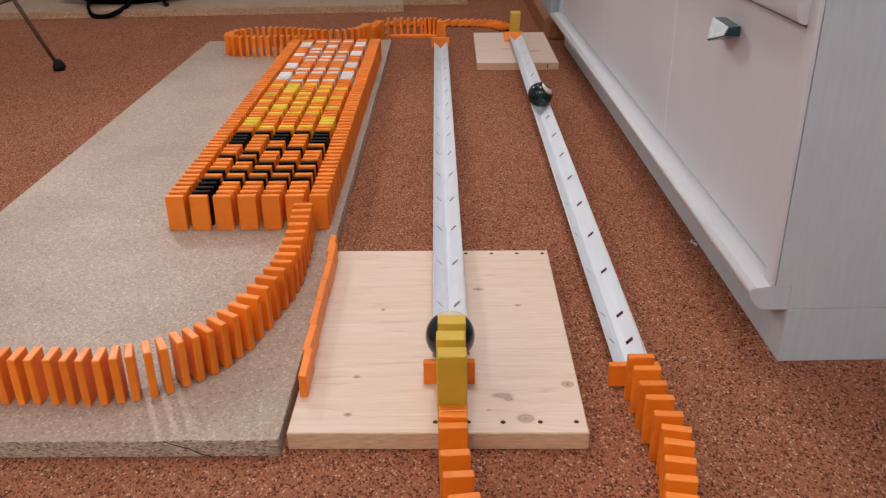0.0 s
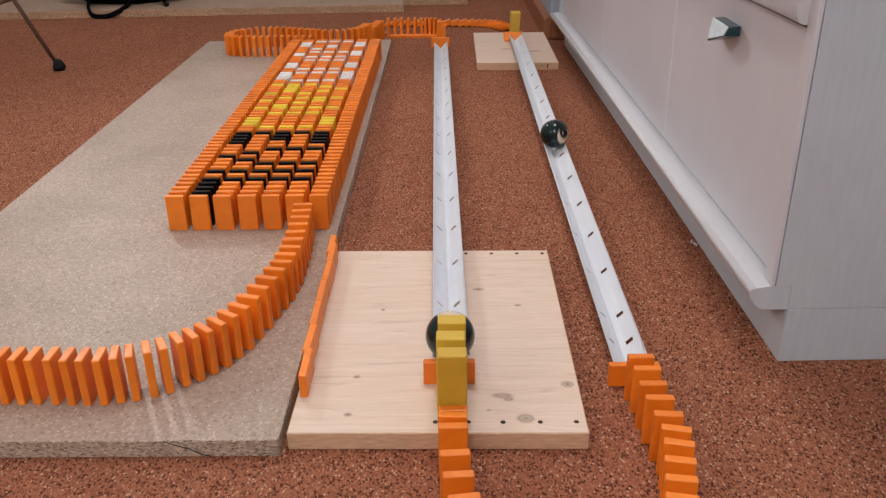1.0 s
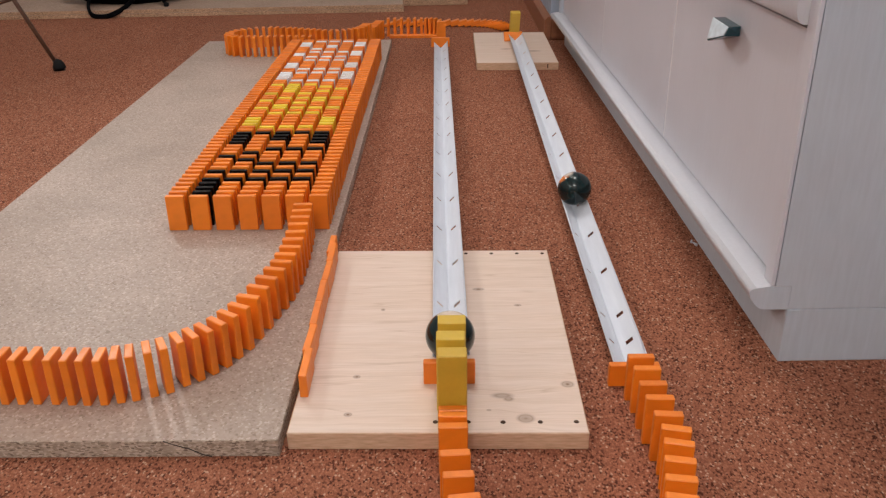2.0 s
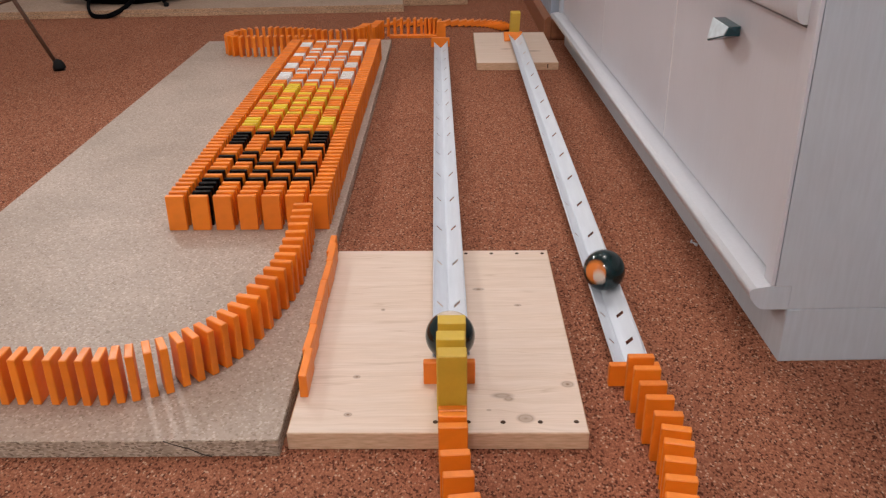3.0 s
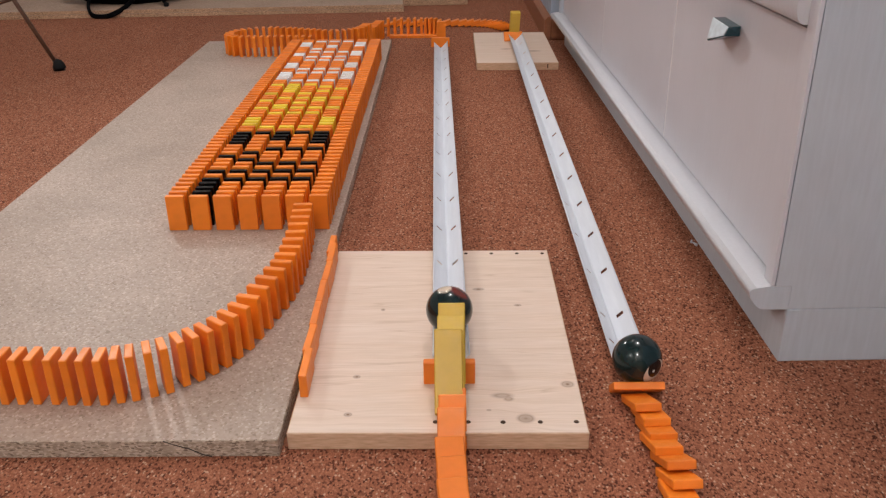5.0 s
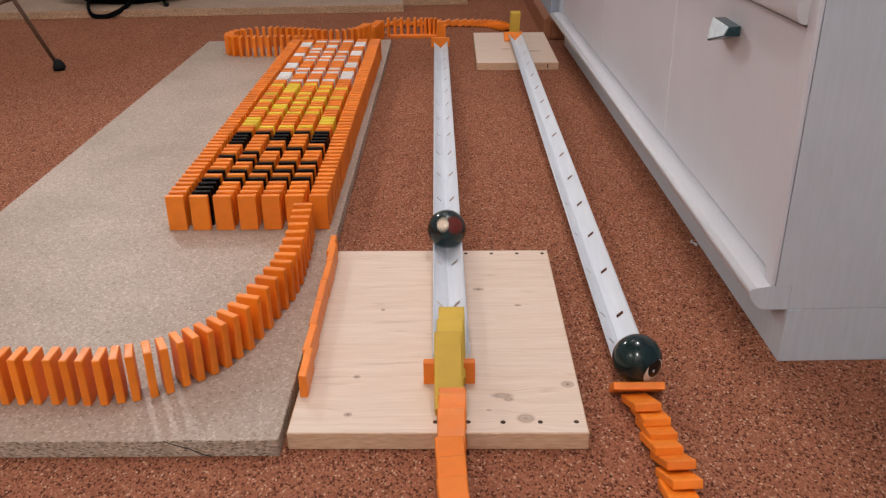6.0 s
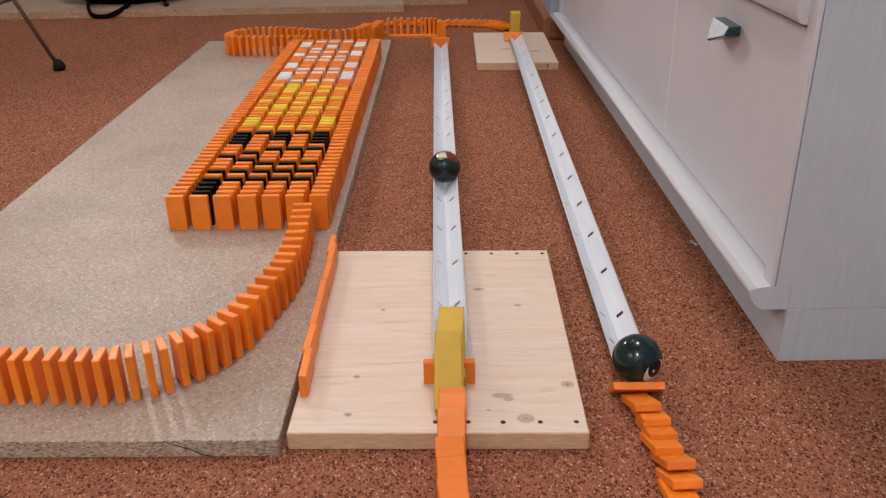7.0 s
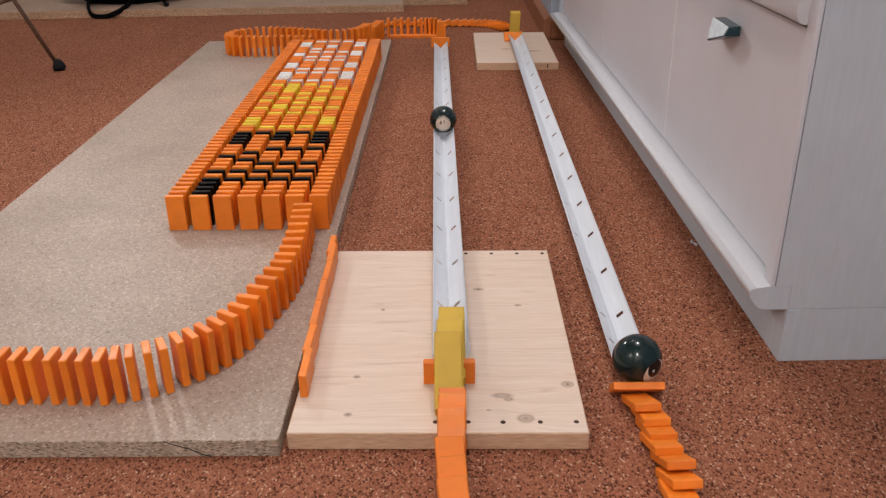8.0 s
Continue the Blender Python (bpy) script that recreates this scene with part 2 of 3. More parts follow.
def tube(points, radius, sides=10, caps=True, squash=1.0):
    """A round bar through the points; radius may be a list."""
    bm, rings = bmesh.new(), []
    for i, q in enumerate(points):
        q = Vector(q)
        d = (Vector(points[min(i + 1, len(points) - 1)]) - Vector(points[max(i - 1, 0)])).normalized()
        side = d.cross(Vector((0, 0, 1)))
        side = side.normalized() if side.length > 1e-4 else Vector((1, 0, 0))
        up = side.cross(d)
        r = radius[i] if isinstance(radius, (list, tuple)) else radius
        rings.append([bm.verts.new(q + r * (math.cos(a) * side + squash * math.sin(a) * up)) for a in (2 * math.pi * k / sides for k in range(sides))])
    for r0, r1 in zip(rings, rings[1:]):
        for k in range(sides):
            bm.faces.new((r0[k], r0[(k + 1) % sides], r1[(k + 1) % sides], r1[k]))
    if caps:
        bm.faces.new(rings[0])
        bm.faces.new(rings[-1][::-1])
    bmesh.ops.recalc_face_normals(bm, faces=bm.faces[:])
    for f in bm.faces:
        f.smooth = True
    return bm


def profile_bar(section, y0, y1):
    """A bar along y with the given x, z section."""
    bm = bmesh.new()
    a = [bm.verts.new((x, y0, z)) for x, z in section]
    b = [bm.verts.new((x, y1, z)) for x, z in section]
    n = len(section)
    for k in range(n):
        bm.faces.new((a[k], a[(k + 1) % n], b[(k + 1) % n], b[k]))
    bm.faces.new(a)
    bm.faces.new(b[::-1])
    bmesh.ops.recalc_face_normals(bm, faces=bm.faces[:])
    return bm


def glide(points, n):
    """n + 1 places at even steps of the parameter along a smooth line through the points, with its heading in radians."""
    pts = [Vector(q) for q in points]
    pts = [2 * pts[0] - pts[1]] + pts + [2 * pts[-1] - pts[-2]]
    out = []
    for k in range(n + 1):
        u = k / n * (len(points) - 1)
        i = min(int(u), len(points) - 2)
        f = u - i
        a, b, c, d = pts[i:i + 4]
        place = 0.5 * (2 * b + (c - a) * f + (2 * a - 5 * b + 4 * c - d) * f * f + (3 * b - a - 3 * c + d) * f ** 3)
        slope = 0.5 * ((c - a) + 2 * (2 * a - 5 * b + 4 * c - d) * f + 3 * (3 * b - a - 3 * c + d) * f * f)
        out.append((place, math.atan2(slope.y, slope.x)))
    return out


def even_steps(points, step):
    """Places at even distances along a smooth line through the points, with the heading there."""
    out, left = [], 0.0
    fine = glide(points, 600)
    for (a, turn), (b, _) in zip(fine, fine[1:]):
        if left <= 0:
            out.append((a, turn))
            left += step
        left -= (Vector(b) - Vector(a)).length
    return out


# ---------------------------------------------------------------- the room
BT = 0.0175          # thickness of the boards that lie on the floor


def build_room():
    bm = bmesh.new()
    bmesh.ops.create_grid(bm, x_segments=2, y_segments=2, size=1.0)
    for v in bm.verts:
        v.co = Vector((-2.6 + (v.co.x + 1) * 1.9, -1.8 + (v.co.y + 1) * 3.1, 0.0))
    tagged(part("floor", bm, CARPET), "reddish brown speckled short-pile carpet floor", "carpet floor", kind="structure")
    # Cream walls added out of view: they close the room and bounce light.
    tagged(part("wall_south", box(-2.6, 1.2, -1.9, -1.8, 0, 2.5), ROOM), "plain cream painted wall", "wall", kind="structure")
    tagged(part("wall_north", box(-2.6, 1.2, 4.4, 4.5, 0, 2.5), ROOM), "plain cream painted wall", "wall", kind="structure")
    tagged(part("wall_west", box(-2.7, -2.6, -1.9, 4.5, 0, 2.5), ROOM), "plain cream painted wall", "wall", kind="structure")
    tagged(part("wall_east", box(0.92, 1.02, -1.8, 2.32, 0, 2.5), WALL), "plain pale blue painted wall", "wall", kind="structure")
    tagged(part("wall_corner", box(0.279, 1.02, 2.325, 4.4, 0, 2.5), WALL), "pale blue painted wall corner above brown skirting", "wall", kind="structure")
    bm = profile_bar([(0.262, 0.0), (0.278, 0.0), (0.278, 0.062), (0.270, 0.062), (0.262, 0.052)], 2.305, 4.4)
    box(0.2785, 0.92, 2.308, 2.324, 0.0, 0.055, 0.003, bm=bm)
    tagged(part("baseboard", bm, SKIRT), "dark brown stained wooden skirting board along the blue wall", "skirting board", kind="structure")
    # Unseen ceiling, added to return soft light from its cream tone.
    tagged(part("ceiling", box(-2.7, 1.2, -1.9, 4.5, 2.5, 2.6), ROOM), "plain cream ceiling", "ceiling", kind="structure")


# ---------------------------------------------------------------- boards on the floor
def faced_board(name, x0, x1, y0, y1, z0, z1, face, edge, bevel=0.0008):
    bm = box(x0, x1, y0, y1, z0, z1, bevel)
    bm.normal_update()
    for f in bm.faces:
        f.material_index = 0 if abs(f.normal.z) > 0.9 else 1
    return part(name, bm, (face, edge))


def build_boards():
    ob = faced_board("chipboard", -0.6267, -0.146, 0.5795, 2.248, 0, BT, CHIP_TOP, CHIP_EDGE)
    tagged(ob, "grey-beige chipboard panel with a cracked front edge on the carpet", "chipboard")
    crack = bmesh.new()
    rows = [(-0.244, 0.0172), (-0.232, 0.0120), (-0.222, 0.0085), (-0.212, 0.0030), (-0.204, 0.0006)]
    low = [crack.verts.new((x, 0.5789, z - 0.0004)) for x, z in rows]
    top = [crack.verts.new((x, 0.5789, z + (0.0002 if k in (0, 4) else 0.0005))) for k, (x, z) in enumerate(rows)]
    back = [crack.verts.new((x, 0.5800, z)) for x, z in rows]
    for k in range(4):
        crack.faces.new((low[k], low[k + 1], top[k + 1], top[k]))
        crack.faces.new((low[k], back[k], back[k + 1], low[k + 1]))
        crack.faces.new((top[k], top[k + 1], back[k + 1], back[k]))
    part("crack", crack, SHADOW_GAP, ob, "dark diagonal crack")

    knots = [(0.0664, 0.0207, 0.0050, 1.2, 0.80), (0.1093, 0.0730, 0.0040, 1.15, 0.90), (0.0475, 0.0550, 0.0040, 2.3, 0.45), (0.0530, 0.0500, 0.0035, 1.3, 0.45),
             (-0.0735, 0.215, 0.0019, 0.9, 1.0), (0.0312, 0.2617, 0.0024, 2.0, 1.0), (-0.0906, 0.0265, 0.0022, 1.25, 1.0), (-0.0888, 0.0858, 0.0021, 1.25, 1.0),
             (0.0732, 0.2242, 0.0017, 1.8, 1.0), (0.0345, 0.0330, 0.0012, 1.6, 0.6)]
    pine = faced_board("pine_board", -0.1405, 0.1195, 0.0, 0.3645, 0, BT, mat_pine("pale_pine", knots), SHADED_SAWN, 0.0009)
    pine.matrix_basis = pose(0, 0.5873, 0, 0, 0, -0.5)
    tagged(pine, "pale pine board with knots and drilled holes on carpet", "wooden board")
    # Dark discs laid on the board; their colour gives the holes' inner shade.
    for x, y in ((-0.0128, 0.0157), (0.0157, 0.0156), (0.0462, 0.0153), (0.0787, 0.0155), (0.1101, 0.0158), (0.0182, 0.3555), (0.0496, 0.3552), (0.0809, 0.355), (0.1122, 0.3548)):
        bm = bmesh.new()
        bmesh.ops.create_cone(bm, cap_ends=True, segments=14, radius1=0.0025, radius2=0.0021, depth=0.0006, matrix=Matrix.Translation((x, y, BT + 0.0001)))
        part("drill_hole", bm, HOLE, pine)

    far = faced_board("pine_offcut", -0.0965, 0.0945, 0.0, 0.36, 0, BT, mat_pine("pale_pine_offcut", [(0.045, 0.125, 0.005, 3.0, 0.9), (-0.02, 0.15, 0.004, 2.6, 0.9)]), SHADED_SAWN, 0.0009)
    far.matrix_basis = pose(0.1655, 1.969, 0, 0, 0, -0.4)
    tagged(far, "pale pine board under the raised end of a track", "wooden board")
    part("pencil_mark", box(0.068, 0.0705, -0.0004, 0.0004, 0.004, 0.0135), HOLE, far, "short black pencil mark")

    for name, x0, x1, y0, y1, z0, z1, turn in (("chipboard_sheet", -2.3, -0.137, 0, 0.6, 0.0, 0.0110, 3.6), ("chipboard_sheet", -2.3, -0.139, 0.004, 0.6, 0.0114, 0.0220, 3.6),
                                               ("chipboard_sheet", -0.60, 0.077, 0.112, 0.75, 0.0, 0.021, 3.6)):
        ob = faced_board(name, x0, x1, y0, y1, z0, z1, STACK_FACE, STACK_EDGE)
        ob.matrix_basis = pose(0, 2.779, 0, 0, 0, turn)
        tagged(ob, "warm beige chipboard sheet stacked flat on the carpet", "chipboard", "stacked chipboard sheets")


# ---------------------------------------------------------------- dominoes
W, T, H = 0.024, 0.0075, 0.048
DOMINO = {}
for key, m in (("orange", ORANGE), ("black", BLACK), ("yellow", YELLOW), ("white", WHITE)):
    DOMINO[key] = mesh_of("domino", box(-W / 2, W / 2, -T / 2, T / 2, 0, H, 0.0008), m)
BLOCK_MESH = mesh_of("wooden_block", box(-0.0125, 0.0125, -0.0075, 0.0075, 0, 0.075, 0.0009), BLOCK)


FAR = []             # the dominoes too far off to be picked up singly: pose and colour


def join_far():
    bm, order = bmesh.new(), ("orange", "black", "yellow", "white")
    for m, colour in FAR:
        first = len(bm.faces)
        me = DOMINO[colour].copy()
        me.transform(m)
        bm.from_mesh(me)
        bpy.data.meshes.remove(me)
        bm.faces.ensure_lookup_table()
        for f in bm.faces[first:]:
            f.material_index = order.index(colour)
    ob = part("far_dominoes", bm, (ORANGE_FAR, BLACK_FAR, YELLOW_FAR, WHITE_FAR))
    tagged(ob, "many orange, yellow and white dominoes standing in rows far off", "dominoes", kind="stuff")


def domino(m, colour, label, group):
    ob = new("domino", DOMINO[colour])
    ob.matrix_basis = m
    return tagged(ob, label, "domino", group)


FIELD_X, FIELD_Y, STEP_X, STEP_Y, ROWS = -0.3562, 1.02295, 0.0313, 0.016, 63
# rows of the picture that are not orange, column by column from the chipboard's open side
PICTURE = {
    1: {"black": (1, 2, 3, 4, 6, 10, 14, 15, 16, 17), "yellow": (20, 21, 22, 26, 29, 32, 36), "white": (39, 40, 41, 42, 45, 46, 47, 52, 53, 58, 59, 60)},
    2: {"black": (4, 6, 9, 11, 17), "yellow": (19, 24, 26, 27, 30, 33, 34, 35, 36), "white": (38, 42, 44, 49, 51, 54, 56, 61)},
    3: {"black": (4, 6, 8, 12, 15, 16, 17), "yellow": (19, 24, 26, 28, 30, 32, 36), "white": (38, 42, 44, 49, 51, 54, 57, 58, 61)},
    4: {"black": (4, 6, 8, 12, 17), "yellow": (19, 24, 26, 29, 30, 33, 35), "white": (38, 42, 44, 49, 51, 54, 61)},
    5: {"black": (4, 6, 8, 12, 14, 15, 16, 17), "yellow": (20, 21, 22, 26, 30, 34), "white": (39, 40, 41, 42, 45, 46, 47, 52, 53, 54, 58, 59, 60)},
}


def build_field():
    rnd = random.Random(5)
    for c in range(7):
        for r in range(ROWS):
            colour = "orange"
            for key, rows in PICTURE.get(c, {}).items():
                if r in rows:
                    colour = key
            m = pose(FIELD_X + c * STEP_X + rnd.uniform(-0.0005, 0.0005), FIELD_Y + r * STEP_Y + rnd.uniform(-0.0006, 0.0006), BT, 0, 0, rnd.uniform(-1.6, 1.6))
            if r >= 28:
                FAR.append((m, colour))
            elif c in (0, 6):
                domino(m, colour, "orange plastic domino standing in the border row of the field", "dominoes of the field border")
            else:
                domino(m, colour, colour + " plastic domino standing in the picture field", "dominoes of the picture field")


def standing_line(points, n, z, label, group, seed):
    rnd = random.Random(seed)
    for place, heading in glide(points, n):
        m = pose(place.x + rnd.uniform(-0.0006, 0.0006), place.y + rnd.uniform(-0.0006, 0.0006), z, 0, 0, math.degrees(heading) - 90 + rnd.uniform(-2.5, 2.5))
        domino(m, "orange", label, group)


def build_lines():
    jitter = random.Random(4)
    # the bend that leads into the field
    bend = [(-0.3877 - 0.0148 * k, 0.6438, 88 - 0.6 * k) for k in range(6, 0, -1)]
    bend += [(-0.3877, 0.6436, 88), (-0.3734, 0.6438, 89), (-0.3566, 0.6432, 89), (-0.3417, 0.6421, 91), (-0.3277, 0.6414, 92), (-0.3130, 0.6417, 95), (-0.3005, 0.6446, 103),
             (-0.2884, 0.6475, 108), (-0.2746, 0.6533, 113), (-0.2627, 0.6590, 118), (-0.2517, 0.6695, 125), (-0.2411, 0.6775, 131), (-0.2315, 0.6874, 138), (-0.2220, 0.6995, 142),
             (-0.2150, 0.7140, 147), (-0.2075, 0.7295, 153)]
    for x, y, a in bend:
        domino(pose(x, y, BT, 0, 0, a - 180), "orange", "orange plastic domino standing in a curved line on chipboard", "dominoes of the near bend")
    standing_line([(-0.202, 0.7485), (-0.1865, 0.8095), (-0.1795, 0.8655), (-0.1805, 0.930), (-0.1845, 0.9930)], 12, BT,
                  "orange plastic domino standing in a curved line on chipboard", "dominoes of the near bend", 3)
    # the loop at the far end of the chipboard
    loop = [(-0.330, 2.064), (-0.372, 2.064), (-0.45, 2.065), (-0.505, 2.068), (-0.531, 2.088), (-0.534, 2.118), (-0.511, 2.158), (-0.45, 2.180), (-0.37, 2.160), (-0.29, 2.132), (-0.235, 2.150),
            (-0.213, 2.185), (-0.205, 2.225)]
    for place, heading in even_steps(loop, 0.0168):
        m = pose(place.x + jitter.uniform(-0.0005, 0.0005), place.y + jitter.uniform(-0.0007, 0.0007), BT, 0, 0, math.degrees(heading) - 90 + jitter.uniform(-3, 3))
        domino(m, "orange", "orange plastic domino standing in the loop on chipboard", "dominoes of the far loop")
    standing_line([(-0.199, 2.262), (-0.192, 2.31), (-0.184, 2.355)], 5, 0.0, "orange plastic domino standing on carpet behind the chipboard", "dominoes of the far row", 6)
    standing_line([(-0.162, 2.388), (-0.116, 2.388), (-0.070, 2.387)], 5, 0.0, "orange plastic domino standing on carpet in a spaced row", "dominoes of the far row", 7)
    standing_line([(-0.057, 2.386), (-0.045, 2.384), (-0.033, 2.380)], 2, 0.0, "orange plastic domino standing on carpet in a spaced row", "dominoes of the far row", 8)
    domino(pose(-0.0155, 2.335, 0, 0, 0, 4), "orange", "orange plastic domino standing behind the end of a track", "dominoes of the far row")
    # dominoes lying flat as a sill before the spaced row
    for k in range(3):
        m = Matrix.Translation((-0.158 + 0.049 * k, 2.362, T / 2)) @ Matrix(((0, 0, 1, 0), (1, 0, 0, 0), (0, 1, 0, 0), (0, 0, 0, 1)))
        domino(m, "orange", "orange plastic domino lying flat on carpet", "flat dominoes by the far row")
    # the chain that has already fallen towards the tall block
    path = glide([(-0.185, 2.52), (-0.05, 2.518), (0.05, 2.515), (0.118, 2.500), (0.160, 2.450)], 18)
    for place, heading in path:
        m = pose(place.x, place.y, 0, 0, 0, math.degrees(heading) - 90) @ pose(0, T / 2, 0, -73) @ pose(0, -T / 2, 0)
        domino(m, "orange", "toppled orange plastic domino leaning on the next one", "toppled dominoes by the far track")
    # guard along the pine board's edge
    rows = [(-0.1330, 0.6405, 1.0)] + [(-0.1362 - 0.0004 * k, 0.6850 + 0.0482 * k, (-1.0, 0.6, 1.2, -0.4, 0.8)[k]) for k in range(5)] + [(-0.1405, 0.9005, 0.5)]
    for x, y, turn in rows:
        m = pose(x, y, BT, 0, 0, 90 + turn) @ pose(0, 0, W / 2, 0, 90, 0)
        domino(m, "orange", "orange plastic domino on its long edge on the pine board", "guard dominoes on the pine board")


def on_long_edge(x, y, z, turn=0.0):
    """A domino on its long edge with its middle at x, y; its face looks along y."""
    return pose(x, y, z, 0, 0, turn) @ pose(-H / 2, 0, W / 2, 0, 90, 0)


# ---------------------------------------------------------------- tracks
def build_track(name, near, far, label, slots):
    """A V-shaped strip of perforated corner bead; near and far are the ends of its fold."""
    near, far = Vector(near), Vector(far)
    length = (far - near).length
    thick, s = 0.0006, math.sqrt(0.5)
    thing = new(name)
    tagged(thing, label, "ball track")
    for side, wing, slot in ((-1, 0.0222, 0.0022), (1, 0.0245, 0.0034)):
        bands = (0.0, 0.0082, 0.0172, wing)
        cuts = [0.0]
        for c in slots:
            cuts += [c - slot, c + slot]
        cuts = [c for c in cuts if c < length - 0.01] + [length]
        bm = bmesh.new()
        grid = {}
        for i, c in enumerate(cuts):
            for j, w in enumerate(bands):
                for k, off in enumerate((0.0, thick)):
                    grid[i, j, k] = bm.verts.new((side * (w * s + off * s), c, w * s - off * s + thick * 1.5))
        for i in range(len(cuts) - 1):
            for j in range(3):
                if j == 1 and i % 2 == 1:
                    for (a, b) in (((i, j), (i + 1, j)), ((i + 1, j), (i + 1, j + 1)), ((i + 1, j + 1), (i, j + 1)), ((i, j + 1), (i, j))):
                        bm.faces.new((grid[(*a, 0)], grid[(*b, 0)], grid[(*b, 1)], grid[(*a, 1)]))
                    continue
                for k in (0, 1):
                    bm.faces.new([grid[i + a, j + b, k] for a, b in ((0, 0), (1, 0), (1, 1), (0, 1))])
        for i in range(len(cuts) - 1):
            for j in (0, 3):
                bm.faces.new((grid[i, j, 0], grid[i + 1, j, 0], grid[i + 1, j, 1], grid[i, j, 1]))
        for i in (0, len(cuts) - 1):
            for j in range(3):
                bm.faces.new((grid[i, j, 0], grid[i, j + 1, 0], grid[i, j + 1, 1], grid[i, j, 1]))
        bmesh.ops.recalc_face_normals(bm, faces=bm.faces[:])
        part("wing", bm, TRACK, thing)
        part("bead", tube([(side * (wing * s + 0.0002), 0, wing * s + 0.001), (side * (wing * s + 0.0002), length, wing * s + 0.001)], 0.0010, 6), TRACK, thing)
    part("fold", tube([(0, 0, 0.0011), (0, length, 0.0011)], 0.0010, 6), TRACK, thing)
    d = far - near
    thing.matrix_basis = pose(*near, math.degrees(math.asin(d.z / length)), 0, math.degrees(math.atan2(-d.x, d.y)))
    return thing


def build_tracks():
    build_track("ball_track", (0.1762, 0.690, 0.0), (0.1752, 2.20, 0.0209), "white perforated V-shaped metal track sloping down to the carpet", [0.057] + [0.1105 + 0.1021 * k for k in range(14)])
    build_track("ball_track", (0.0010, 0.676, BT + 0.0042), (-0.0168, 2.215, 0.0), "white perforated V-shaped metal track resting on a pine board", [0.062] + [0.1165 + 0.1037 * k for k in range(14)])


# ---------------------------------------------------------------- cabinet
def build_cabinet():
    thing = new("drawer_cabinet")
    tagged(thing, "pale painted wooden drawer cabinet with plinth and moulding on carpet", "cabinet")
    # local x runs into the cabinet, y along its front
    L, D, TOP = 1.52, 0.50, 0.80
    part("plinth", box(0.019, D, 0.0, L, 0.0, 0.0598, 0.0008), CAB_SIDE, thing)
    part("corner_post", box(0.0192, 0.0320, -0.0008, 0.02, 0.0004, 0.0594, 0.0006), CAB_SIDE, thing)
    nose = [(0.0193, 0.0602), (0.0193, 0.0855), (0.0, 0.0855), (-0.0072, 0.0849), (-0.0140, 0.0839), (-0.0185, 0.0824), (-0.0204, 0.0806), (-0.0206, 0.0786),
            (-0.0190, 0.0738), (-0.0165, 0.0695), (-0.0132, 0.0655), (-0.0100, 0.0625), (-0.0065, 0.0606), (-0.0020, 0.0602)]
    bm = profile_bar(nose, -0.0004, L)
    for f in bm.faces:
        # end faces get the shaded side tone
        f.material_index = 1 if abs(f.normal.y) > 0.9 else 0
        f.smooth = 0.2 < f.normal.z < 0.985
    part("moulding", bm, (CAB_TRIM, CAB_SIDE), thing, "white rounded base moulding")
    part("base_rail", box(0.0232, D, 0.019, L, 0.0604, 0.0836, 0.0006), CAB_SIDE, thing)
    cheek = [(0.0040, 0.0857), (0.0199, 0.0857), (0.0199, 0.0606), (D, 0.0606), (D, TOP), (0.0040, TOP)]
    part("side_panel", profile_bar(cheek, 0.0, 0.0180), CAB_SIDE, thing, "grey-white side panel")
    part("stile", box(-0.0006, 0.0034, 0.0003, 0.0186, 0.0860, TOP, 0.0004), CAB_FRONT, thing, "pale upright edge strip")
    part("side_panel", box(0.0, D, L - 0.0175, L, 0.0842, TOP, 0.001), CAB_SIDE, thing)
    # Near-black carcass: its colour supplies the shade seen through the drawer gaps.
    part("carcass", box(0.0245, D - 0.005, 0.0185, L - 0.018, 0.0842, TOP - 0.01), SHADOW_GAP, thing)
    part("cabinet_top", box(-0.02, D + 0.01, -0.02, L + 0.02, TOP + 0.0002, TOP + 0.025, 0.004, 2), CAB_TRIM, thing)
    for z0, z1 in ((0.0866, 0.3228), (0.3665, 0.60)):
        front = new("drawer_front")
        front.parent = thing
        tagged(front, "drawer front of upright boards")
        edges = [0.0164, 0.462, 0.967, L - 0.0155]
        # Added backing; its bright colour paints a highlight into the board joints.
        part("backing", box(0.0098, 0.0235, 0.0200, L - 0.0200, z0 + 0.001, z1 - 0.001), CAB_GROOVE_LIT, front)
        for a, b in zip(edges, edges[1:]):
            part("board", box(0.0092, 0.0122, a + 0.0030, b - 0.0030, z0, z1, 0.0004), CAB_FRONT, front)
    rail = [(0.024, 0.3298), (0.024, 0.3645), (0.0, 0.3645)]
    for k in range(9):
        a = math.pi / 2 + math.pi * k / 8
        rail.append((-0.004 + 0.008 * math.cos(a), 0.347 + 0.0172 * math.sin(a)))
    bm = profile_bar(rail, 0.0190, L - 0.0178)
    for f in bm.faces:
        f.smooth = abs(f.normal.y) < 0.9
    part("rail", bm, CAB_TRIM, thing, "white rounded rail between drawers")
    part("top_drawer_front", box(0.0015, 0.020, 0.0130, L - 0.0185, 0.603, TOP - 0.002, 0.0015), CAB_FRONT, thing)
    # knob: a wedge-shaped pull with a pale glazed front that grows towards its far end
    knob = new("knob")
    knob.parent = thing
    tagged(knob, "wedge-shaped drawer pull with white glazed front and teal sides")
    root = [(0.0090, 0.2045, 0.2832), (0.0090, 0.2050, 0.2938), (0.0090, 0.2590, 0.2944), (0.0090, 0.2590, 0.2690)]
